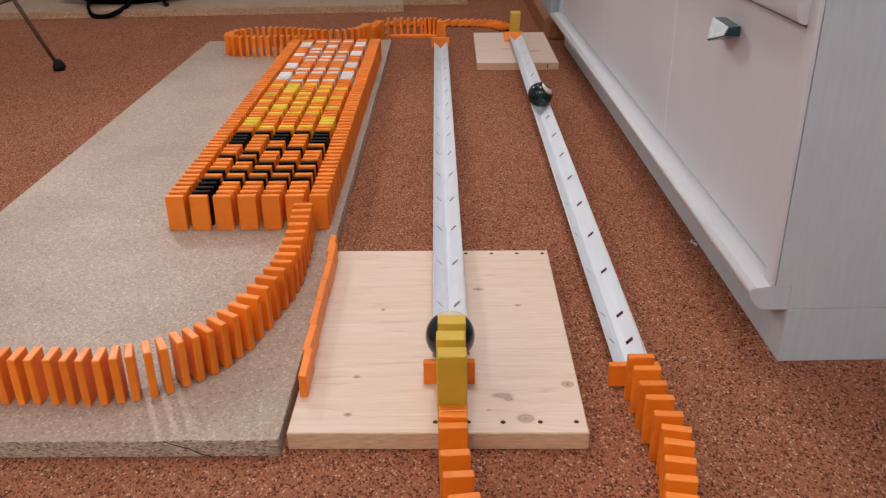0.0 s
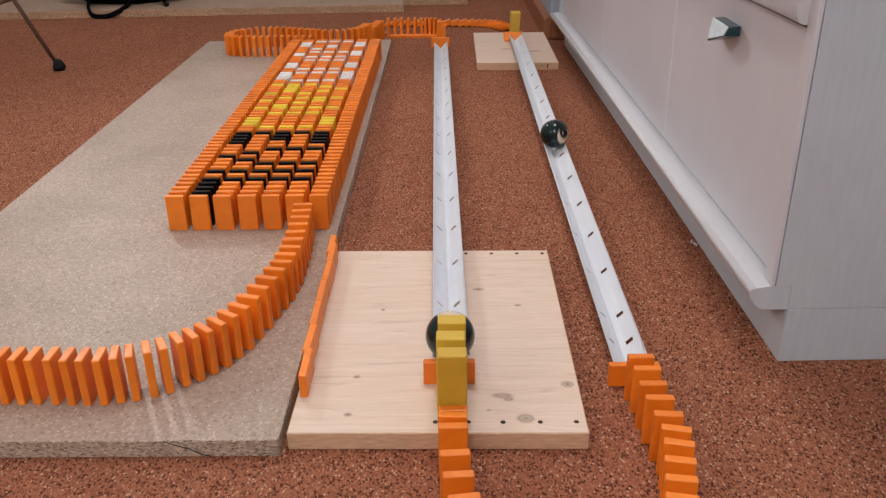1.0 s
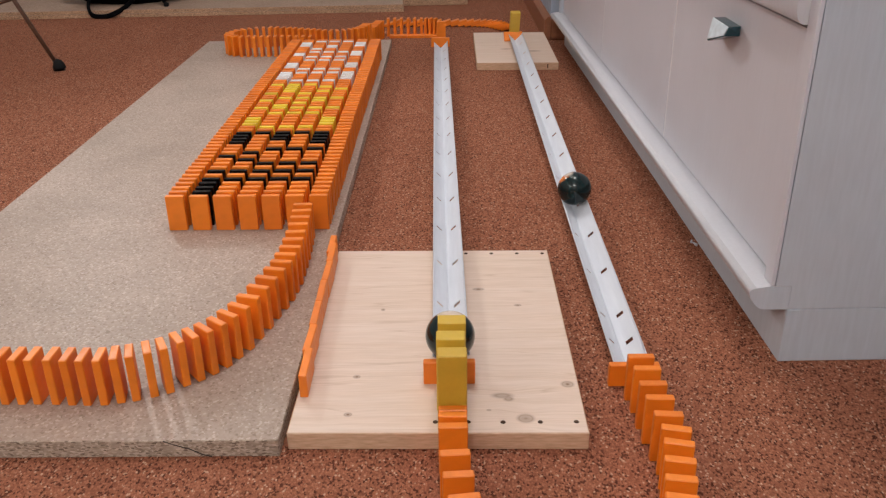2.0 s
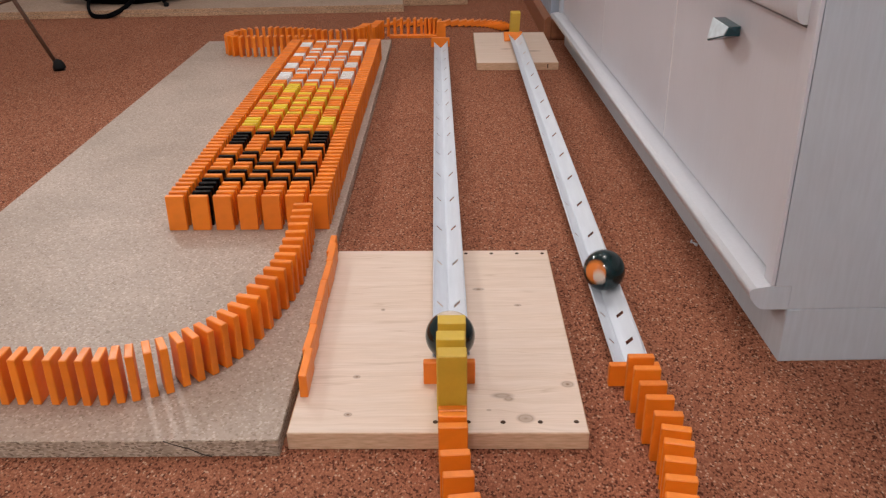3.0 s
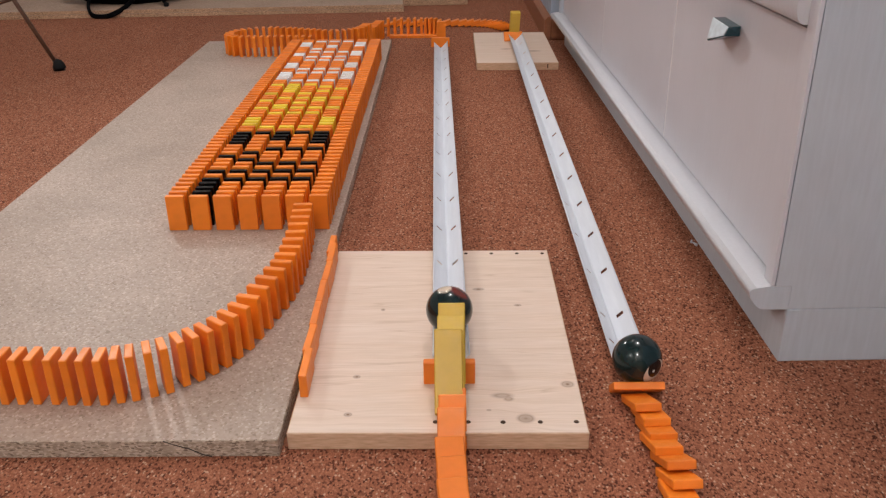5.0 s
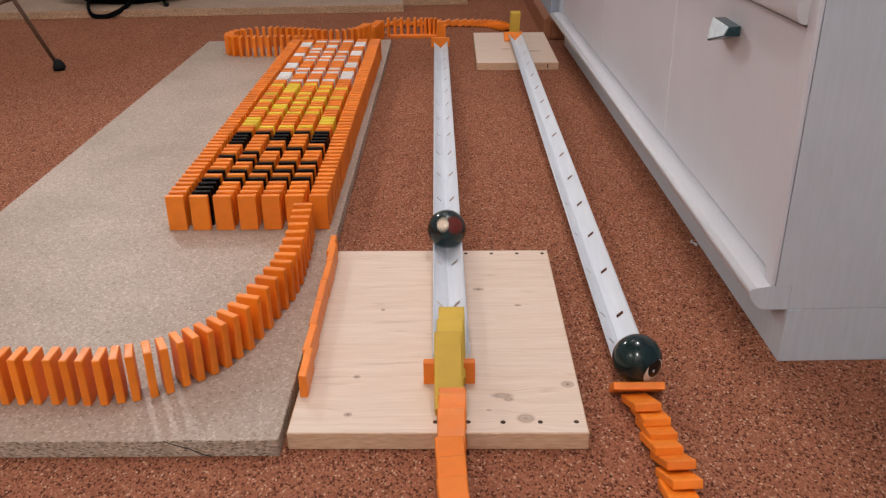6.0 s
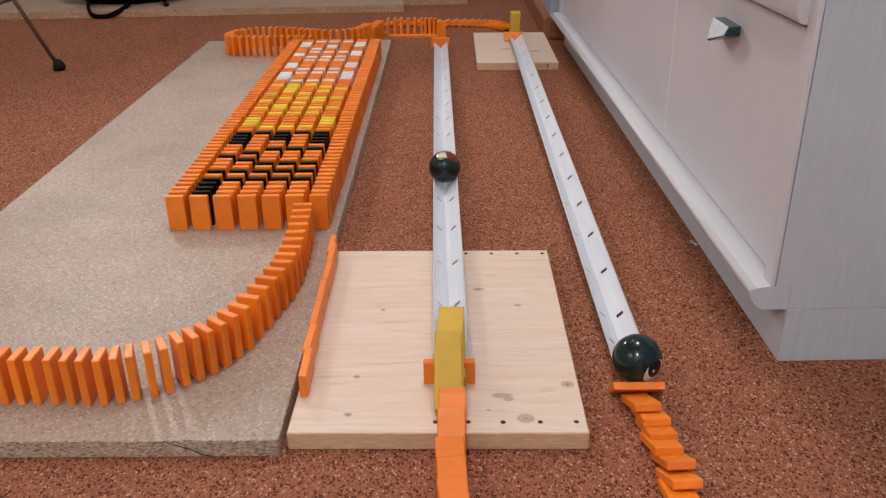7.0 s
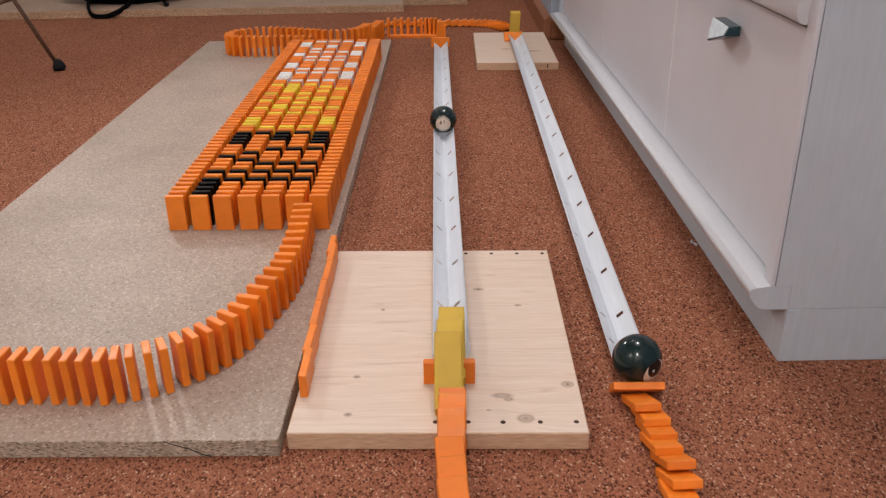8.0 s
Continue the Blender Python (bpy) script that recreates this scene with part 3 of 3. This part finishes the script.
    front = [(-0.0128, 0.1908, 0.2862), (-0.0090, 0.1896, 0.2962), (-0.0090, 0.2429, 0.2970), (-0.0176, 0.2290, 0.2736)]
    lip = [(-0.0140, 0.1908, 0.2872), (-0.0102, 0.1896, 0.2964), (-0.0102, 0.2431, 0.2972), (-0.0187, 0.2285, 0.2764)]
    for name, a, b, material in (("stem", root, front, KNOB_TEAL), ("front_plate", front, lip, KNOB_WHITE)):
        bm = bmesh.new()
        shift = 0.0002 if name == "front_plate" else 0.0
        back, fore = ([bm.verts.new((x - shift, y, z)) for x, y, z in ring] for ring in (a, b))
        for k in range(4):
            bm.faces.new((back[k], back[(k + 1) % 4], fore[(k + 1) % 4], fore[k])).material_index = 1
        bm.faces.new(fore)
        bm.faces.new(back[::-1])
        bmesh.ops.recalc_face_normals(bm, faces=bm.faces[:])
        bmesh.ops.bevel(bm, geom=bm.edges[:], offset=0.0005, segments=1, affect="EDGES")
        part(name, bm, (material, KNOB_TEAL), knob)
    thing.matrix_basis = pose(0.311, 0.7223, 0, 0, 0, 0.8)


# ---------------------------------------------------------------- tripod and bag
def build_clutter():
    leg = new("tripod")
    tagged(leg, "dark metal tripod leg with a black rubber foot on carpet", "tripod")
    part("leg_tube", tube([(-0.934, 2.013, 0.018), (-1.003, 2.016, 0.163), (-1.222, 2.02, 0.66)], [0.0046, 0.0052, 0.007], 12), LEG_METAL, leg)
    part("strut", tube([(-1.0035, 2.017, 0.166), (-1.10, 2.05, 0.139), (-1.30, 2.12, 0.083)], 0.0042, 10), LEG_METAL, leg)
    part("rubber_foot", tube([(-0.927, 2.012, 0.0), (-0.927, 2.012, 0.004), (-0.928, 2.012, 0.012), (-0.930, 2.012, 0.019), (-0.934, 2.013, 0.024)],
                             [0.0138, 0.0150, 0.0142, 0.0110, 0.006], 16), RUBBER, leg)
    bag = new("bag")
    tagged(bag, "black fabric bag with hanging straps on stacked chipboard", "bag")
    bm = bmesh.new()
    bmesh.ops.create_icosphere(bm, subdivisions=4, radius=1.0)
    for v in bm.verts:
        n = noise.noise(v.co * 2.2) * 0.14
        v.co = Vector((v.co.x * 0.20 * (1 + n), v.co.y * 0.11 * (1 + n), max(v.co.z, -0.75) * 0.09 * (1 + n)))
    for f in bm.faces:
        f.smooth = True
    body = part("bag_body", bm, BLACK_CLOTH, bag)
    body.matrix_basis = pose(-1.05, 2.905, 0.0895, 0, 0, 6)
    loop = [(-1.165, 2.85, 0.055), (-1.152, 2.80, 0.037), (-1.126, 2.725, 0.028), (-1.108, 2.697, 0.012), (-1.084, 2.694, 0.006), (-1.053, 2.697, 0.009), (-1.023, 2.712, 0.022), (-1.010, 2.76, 0.034),
            (-1.000, 2.83, 0.055)]
    part("strap", tube([q for q, _ in glide(loop, 40)], 0.0052, 12, squash=1.5), BLACK_CLOTH, bag)
    tail = [(-0.935, 2.86, 0.050), (-0.915, 2.81, 0.036), (-0.897, 2.785, 0.029)]
    part("strap", tube([q for q, _ in glide(tail, 10)], 0.0055, 10, squash=0.7), BLACK_CLOTH, bag)
    part("buckle", box(-0.904, -0.890, 2.772, 2.787, 0.0224, 0.034, 0.002), RUBBER, bag)


def build_scraps():
    rnd = random.Random(11)
    for x, y in ((0.3215, 0.992), (0.3195, 1.001)):
        bm = tube([(x + rnd.uniform(-0.003, 0.003), y + 0.0022 * k + rnd.uniform(-0.001, 0.001), 0.0014 + rnd.uniform(0, 0.0012)) for k in range(5)], 0.0011, 6)
        tagged(part("lint", bm, CAB_TRIM), "small white thread of lint on the carpet", "lint", "lint by the plinth")


build_room()
build_scraps()
build_boards()
build_cabinet()
build_tracks()
build_clutter()
build_field()
build_lines()
join_far()

# ---------------------------------------------------------------- what moves
BALL_R = 0.0234


def build_ball(label, material):
    bm = bmesh.new()
    bmesh.ops.create_uvsphere(bm, u_segments=48, v_segments=28, radius=BALL_R)
    for f in bm.faces:
        f.smooth = True
    return tagged(part("ball", bm, material), label, "ball")


BALL_A = build_ball("glossy dark green ball with a pale patch rolling down a track", BALL_EYE)
BALL_B = build_ball("glossy dark green ball waiting at the upper end of a track", BALL_PLAIN)
CHAIN_A = [(0.1760, 0.6603, 0), (0.1776, 0.6405, -1), (0.1776, 0.6168, 0), (0.1787, 0.5958, -2), (0.1805, 0.5727, -4), (0.1822, 0.5535, -12), (0.1800, 0.5355, -14),
           (0.1757, 0.5147, -11), (0.1712, 0.4937, -9), (0.1668, 0.4735, -12), (0.1610, 0.4530, -14), (0.1545, 0.4330, -16), (0.147, 0.414, -20), (0.138, 0.396, -24)]
CHAIN_B = [(0.0028, 0.5818, 0), (0.0026, 0.5735, 0), (0.0026, 0.5587, 0.5), (0.0038, 0.5247, 4), (0.0060, 0.4997, 4), (0.0100, 0.4750, 8), (0.0160, 0.4520, 13), (0.0230, 0.4310, 18), (0.031, 0.411, 22)]
BLOCKS = [(0.0022, 0.5985, 0.5), (0.0012, 0.6255, -0.5), (0.0023, 0.6525, 0)]
LABEL_A = "orange plastic domino in the line that the ball topples"
LABEL_B = "orange plastic domino in the line before the yellow blocks"
RUN_A = [domino(pose(x, y, 0, 0, 0, a), "orange", LABEL_A, "dominoes of the struck line") for x, y, a in CHAIN_A]
RUN_B = [domino(pose(x, y, 0, 0, 0, a), "orange", LABEL_B, "dominoes of the returning line") for x, y, a in CHAIN_B]


def build_block(x, y, z, a):
    ob = new("wooden_block", BLOCK_MESH)
    ob.matrix_basis = pose(x, y, z, 0, 0, a)
    return tagged(ob, "tall mustard yellow block standing on end on a pine board", "toy block", "yellow blocks")


RUN_C = [build_block(x, y, BT, a) for x, y, a in BLOCKS]
far_block = build_block(0.1785, 2.24, BT, 3)
far_block.matrix_basis = pose(0.1745, 2.235, BT, 0, 0, 3) @ pose(0, -0.0075, 0, 17) @ pose(0, 0.0075, 0)
STOP_A = domino(on_long_edge(0.1766, 0.6838, 0), "orange", "orange plastic domino on its long edge at the track's end", "stops of the tracks")
domino(on_long_edge(-0.0002, 0.6640, BT), "orange", "orange plastic domino on its long edge at the track's end", "stops of the tracks")
domino(on_long_edge(-0.0172, 2.236, 0), "orange", "orange plastic domino on its long edge at the track's end", "stops of the tracks")
domino(pose(0.1725, 2.212, BT + 0.001, -32, 0, 8) @ pose(-H / 2, 0.0, W / 2, 0, 90, 0), "orange", "orange plastic domino on its long edge at the track's end", "stops of the tracks")


def topple(ob, x, y, z, a, thick, sign, keys):
    """Tip ob about its lower edge on the side to which it falls (sign -1: towards -y). keys: seconds, degrees and, if it slips, metres along x and y and degrees of turn."""
    rows = []
    for t, lean, *slip in keys:
        dx, dy, turn = (slip + [0.0, 0.0, 0.0])[:3]
        m = pose(x + dx, y + dy, z, 0, 0, a + turn) @ pose(0, sign * thick / 2, 0, -sign * lean) @ pose(0, -sign * thick / 2, 0)
        rows.append((t, m))
    walk(ob, rows)


def tip_keys(t0, lean, quick=0.13, dx=0.0, dy=0.0, turn=0.0):
    return [(0.0, 0), (t0, 0), (t0 + quick * 0.4, lean * 0.22), (t0 + quick * 0.75, lean * 0.66, dx * 0.5, dy * 0.5, turn * 0.5), (t0 + quick, lean, dx, dy, turn), (8.0, lean, dx, dy, turn)]


def motions():
    # the first ball
    roll = 57.8
    s_of = lambda t: 1.5774 - 0.2316 * t - 0.0028 * t * t
    rows = []
    step = 1.0 / 15
    start = pose(0, 0, 0, 0, 0, 38)          # the patch looks to the side and forwards
    t = 0.0
    while t < 3.66:
        s = s_of(t)
        z = 0.0340 + 0.0209 * (s - 0.69) / 1.51
        rows.append((t, pose(0.1762, s, z) @ pose(0, 0, 0, math.degrees((1.3424 - s) * roll) - 5, 0, 0) @ start))
        t += step
    turn = math.degrees((1.3424 - s_of(3.6667)) * roll) - 5
    for t, s, z, extra in ((3.73, 0.6850, 0.0330, 10), (3.80, 0.6795, 0.0325, 19), (3.90, 0.6790, 0.0325, 21), (8.0, 0.6790, 0.0325, 21)):
        rows.append((t, pose(0.1774, s, z) @ pose(0, 0, 0, turn + extra, 0, 0) @ start))
    walk(BALL_A, rows)
    # the domino at the end of the track is pushed flat
    rows = []
    for t, lean in ((0.0, 0), (3.633, 0), (3.70, 20), (3.767, 41), (3.80, 49), (8.0, 49)):
        f = lean / 49
        rows.append((t, pose(0.1766 - 0.0008 * f, 0.6800 - 0.0098 * f, 0, 0, 0, 0) @ pose(0, 0, 0, lean) @ pose(-H / 2, T / 2, W / 2, 0, 90, 0)))
    walk(STOP_A, rows)
    for k, (ob, (x, y, a)) in enumerate(zip(RUN_A, CHAIN_A)):
        lean = (65.5, 70.0, 72.0, 68.0, 62.0, 62.5, 67, 52, 58, 50, 44, 40, 36, 30)[k]
        dx = (-0.0037, 0.0002, 0.0008, -0.0010, 0.0008, -0.0011, 0, 0.003, 0.006, 0.004, 0, 0, 0, 0)[k]
        dy = (-0.0005, 0.0042, 0.0095, 0.0078, 0.0053, 0.0026, 0.006, -0.003, 0, 0, 0, 0, 0, 0)[k]
        turn = (3.5, 3.0, 3.2, 4.7, 7.7, 14.7, 10, 6, 3, 0, 0, 0, 0, 0)[k]
        topple(ob, x, y, 0.0, a, T, -1, tip_keys(3.633 + 0.0165 * k, lean, 0.15, dx, dy, turn))
    # the line that comes back towards the blocks
    for k, (ob, (x, y, a)) in enumerate(zip(RUN_B, CHAIN_B)):
        lean = (38, 42, 46, 57, 61, 64, 66, 66, 66)[k]
        slip = (0.0100, 0.0080, 0.0040, 0.0, 0.001, 0.001, 0.0, 0.0, 0.0)[k]
        if k < 2:
            keys = [(0.0, 0)] + [(t, d * (1.0 + 0.1 * k), -0.0004, slip * g) for t, d, g in
                                 ((4.267 - 0.03 * k, 0, 0), (4.33, 8, 0.2), (4.40, 14, 0.7), (4.5, 20, 1), (4.6, 24, 1), (4.8, 28, 1), (5.1, 36, 1), (5.3, 38, 1), (8.0, 38, 1))]
        else:
            keys = tip_keys(4.262 - 0.018 * k, lean, 0.12, -0.0006 * k, slip)
        topple(ob, x, y, 0.0, a, T, 1, keys)
    # the yellow blocks lean on the second ball and follow it down
    for ob, (x, y, a), keys in zip(RUN_C, BLOCKS, (
            [(0, 0), (4.30, 0), (4.40, 14, 0, 0.003), (4.5, 22, -0.001, 0.004), (4.6, 26, -0.001, 0.005), (4.8, 31, -0.002, 0.006), (5.1, 48, -0.003, 0.006), (5.3, 56, -0.003, 0.006), (8, 56, -0.003, 0.006)],
            [(0, 0), (4.36, 0), (4.44, 13), (4.5, 19), (4.6, 24, 0, 0.001), (4.8, 29, 0, 0.002), (5.1, 48, 0, 0.003), (5.3, 57, -0.001, 0.003), (8, 57, -0.001, 0.003)],
            [(0, 0), (4.40, 0), (4.47, 8), (4.55, 12), (4.7, 15), (4.9, 24), (5.1, 48), (5.3, 58), (8, 58)])):
        topple(ob, x, y, BT, a, 0.015, 1, keys)
    # the second ball
    s_of = lambda t: 0.0106 * t * t + 0.09365 * t - 0.0023
    rows = [(0.0, 0.6860), (4.467, 0.6860), (4.533, 0.6868), (4.60, 0.6890), (4.70, 0.6945), (4.80, 0.7065), (4.90, 0.7215), (5.00, 0.7370), (5.10, 0.7535), (5.20, 0.7715), (5.30, 0.7910),
            (5.40, 0.8115), (5.50, 0.8328), (5.60, 0.8545)]
    t = 5.6667
    while t < 8.01:
        rows.append((t, s_of(t)))
        t += step
    out = []
    for t, s in rows:
        z = (BT + 0.0042) * (1 - (s - 0.676) / 1.539) + 0.0336
        x = 0.0010 - 0.0178 * (s - 0.676) / 1.539
        out.append((t, pose(x, s, z) @ pose(0, 0, 0, 125 - math.degrees((s - 1.1672) * 56.7), 0, 0)))
    walk(BALL_B, out)


motions()
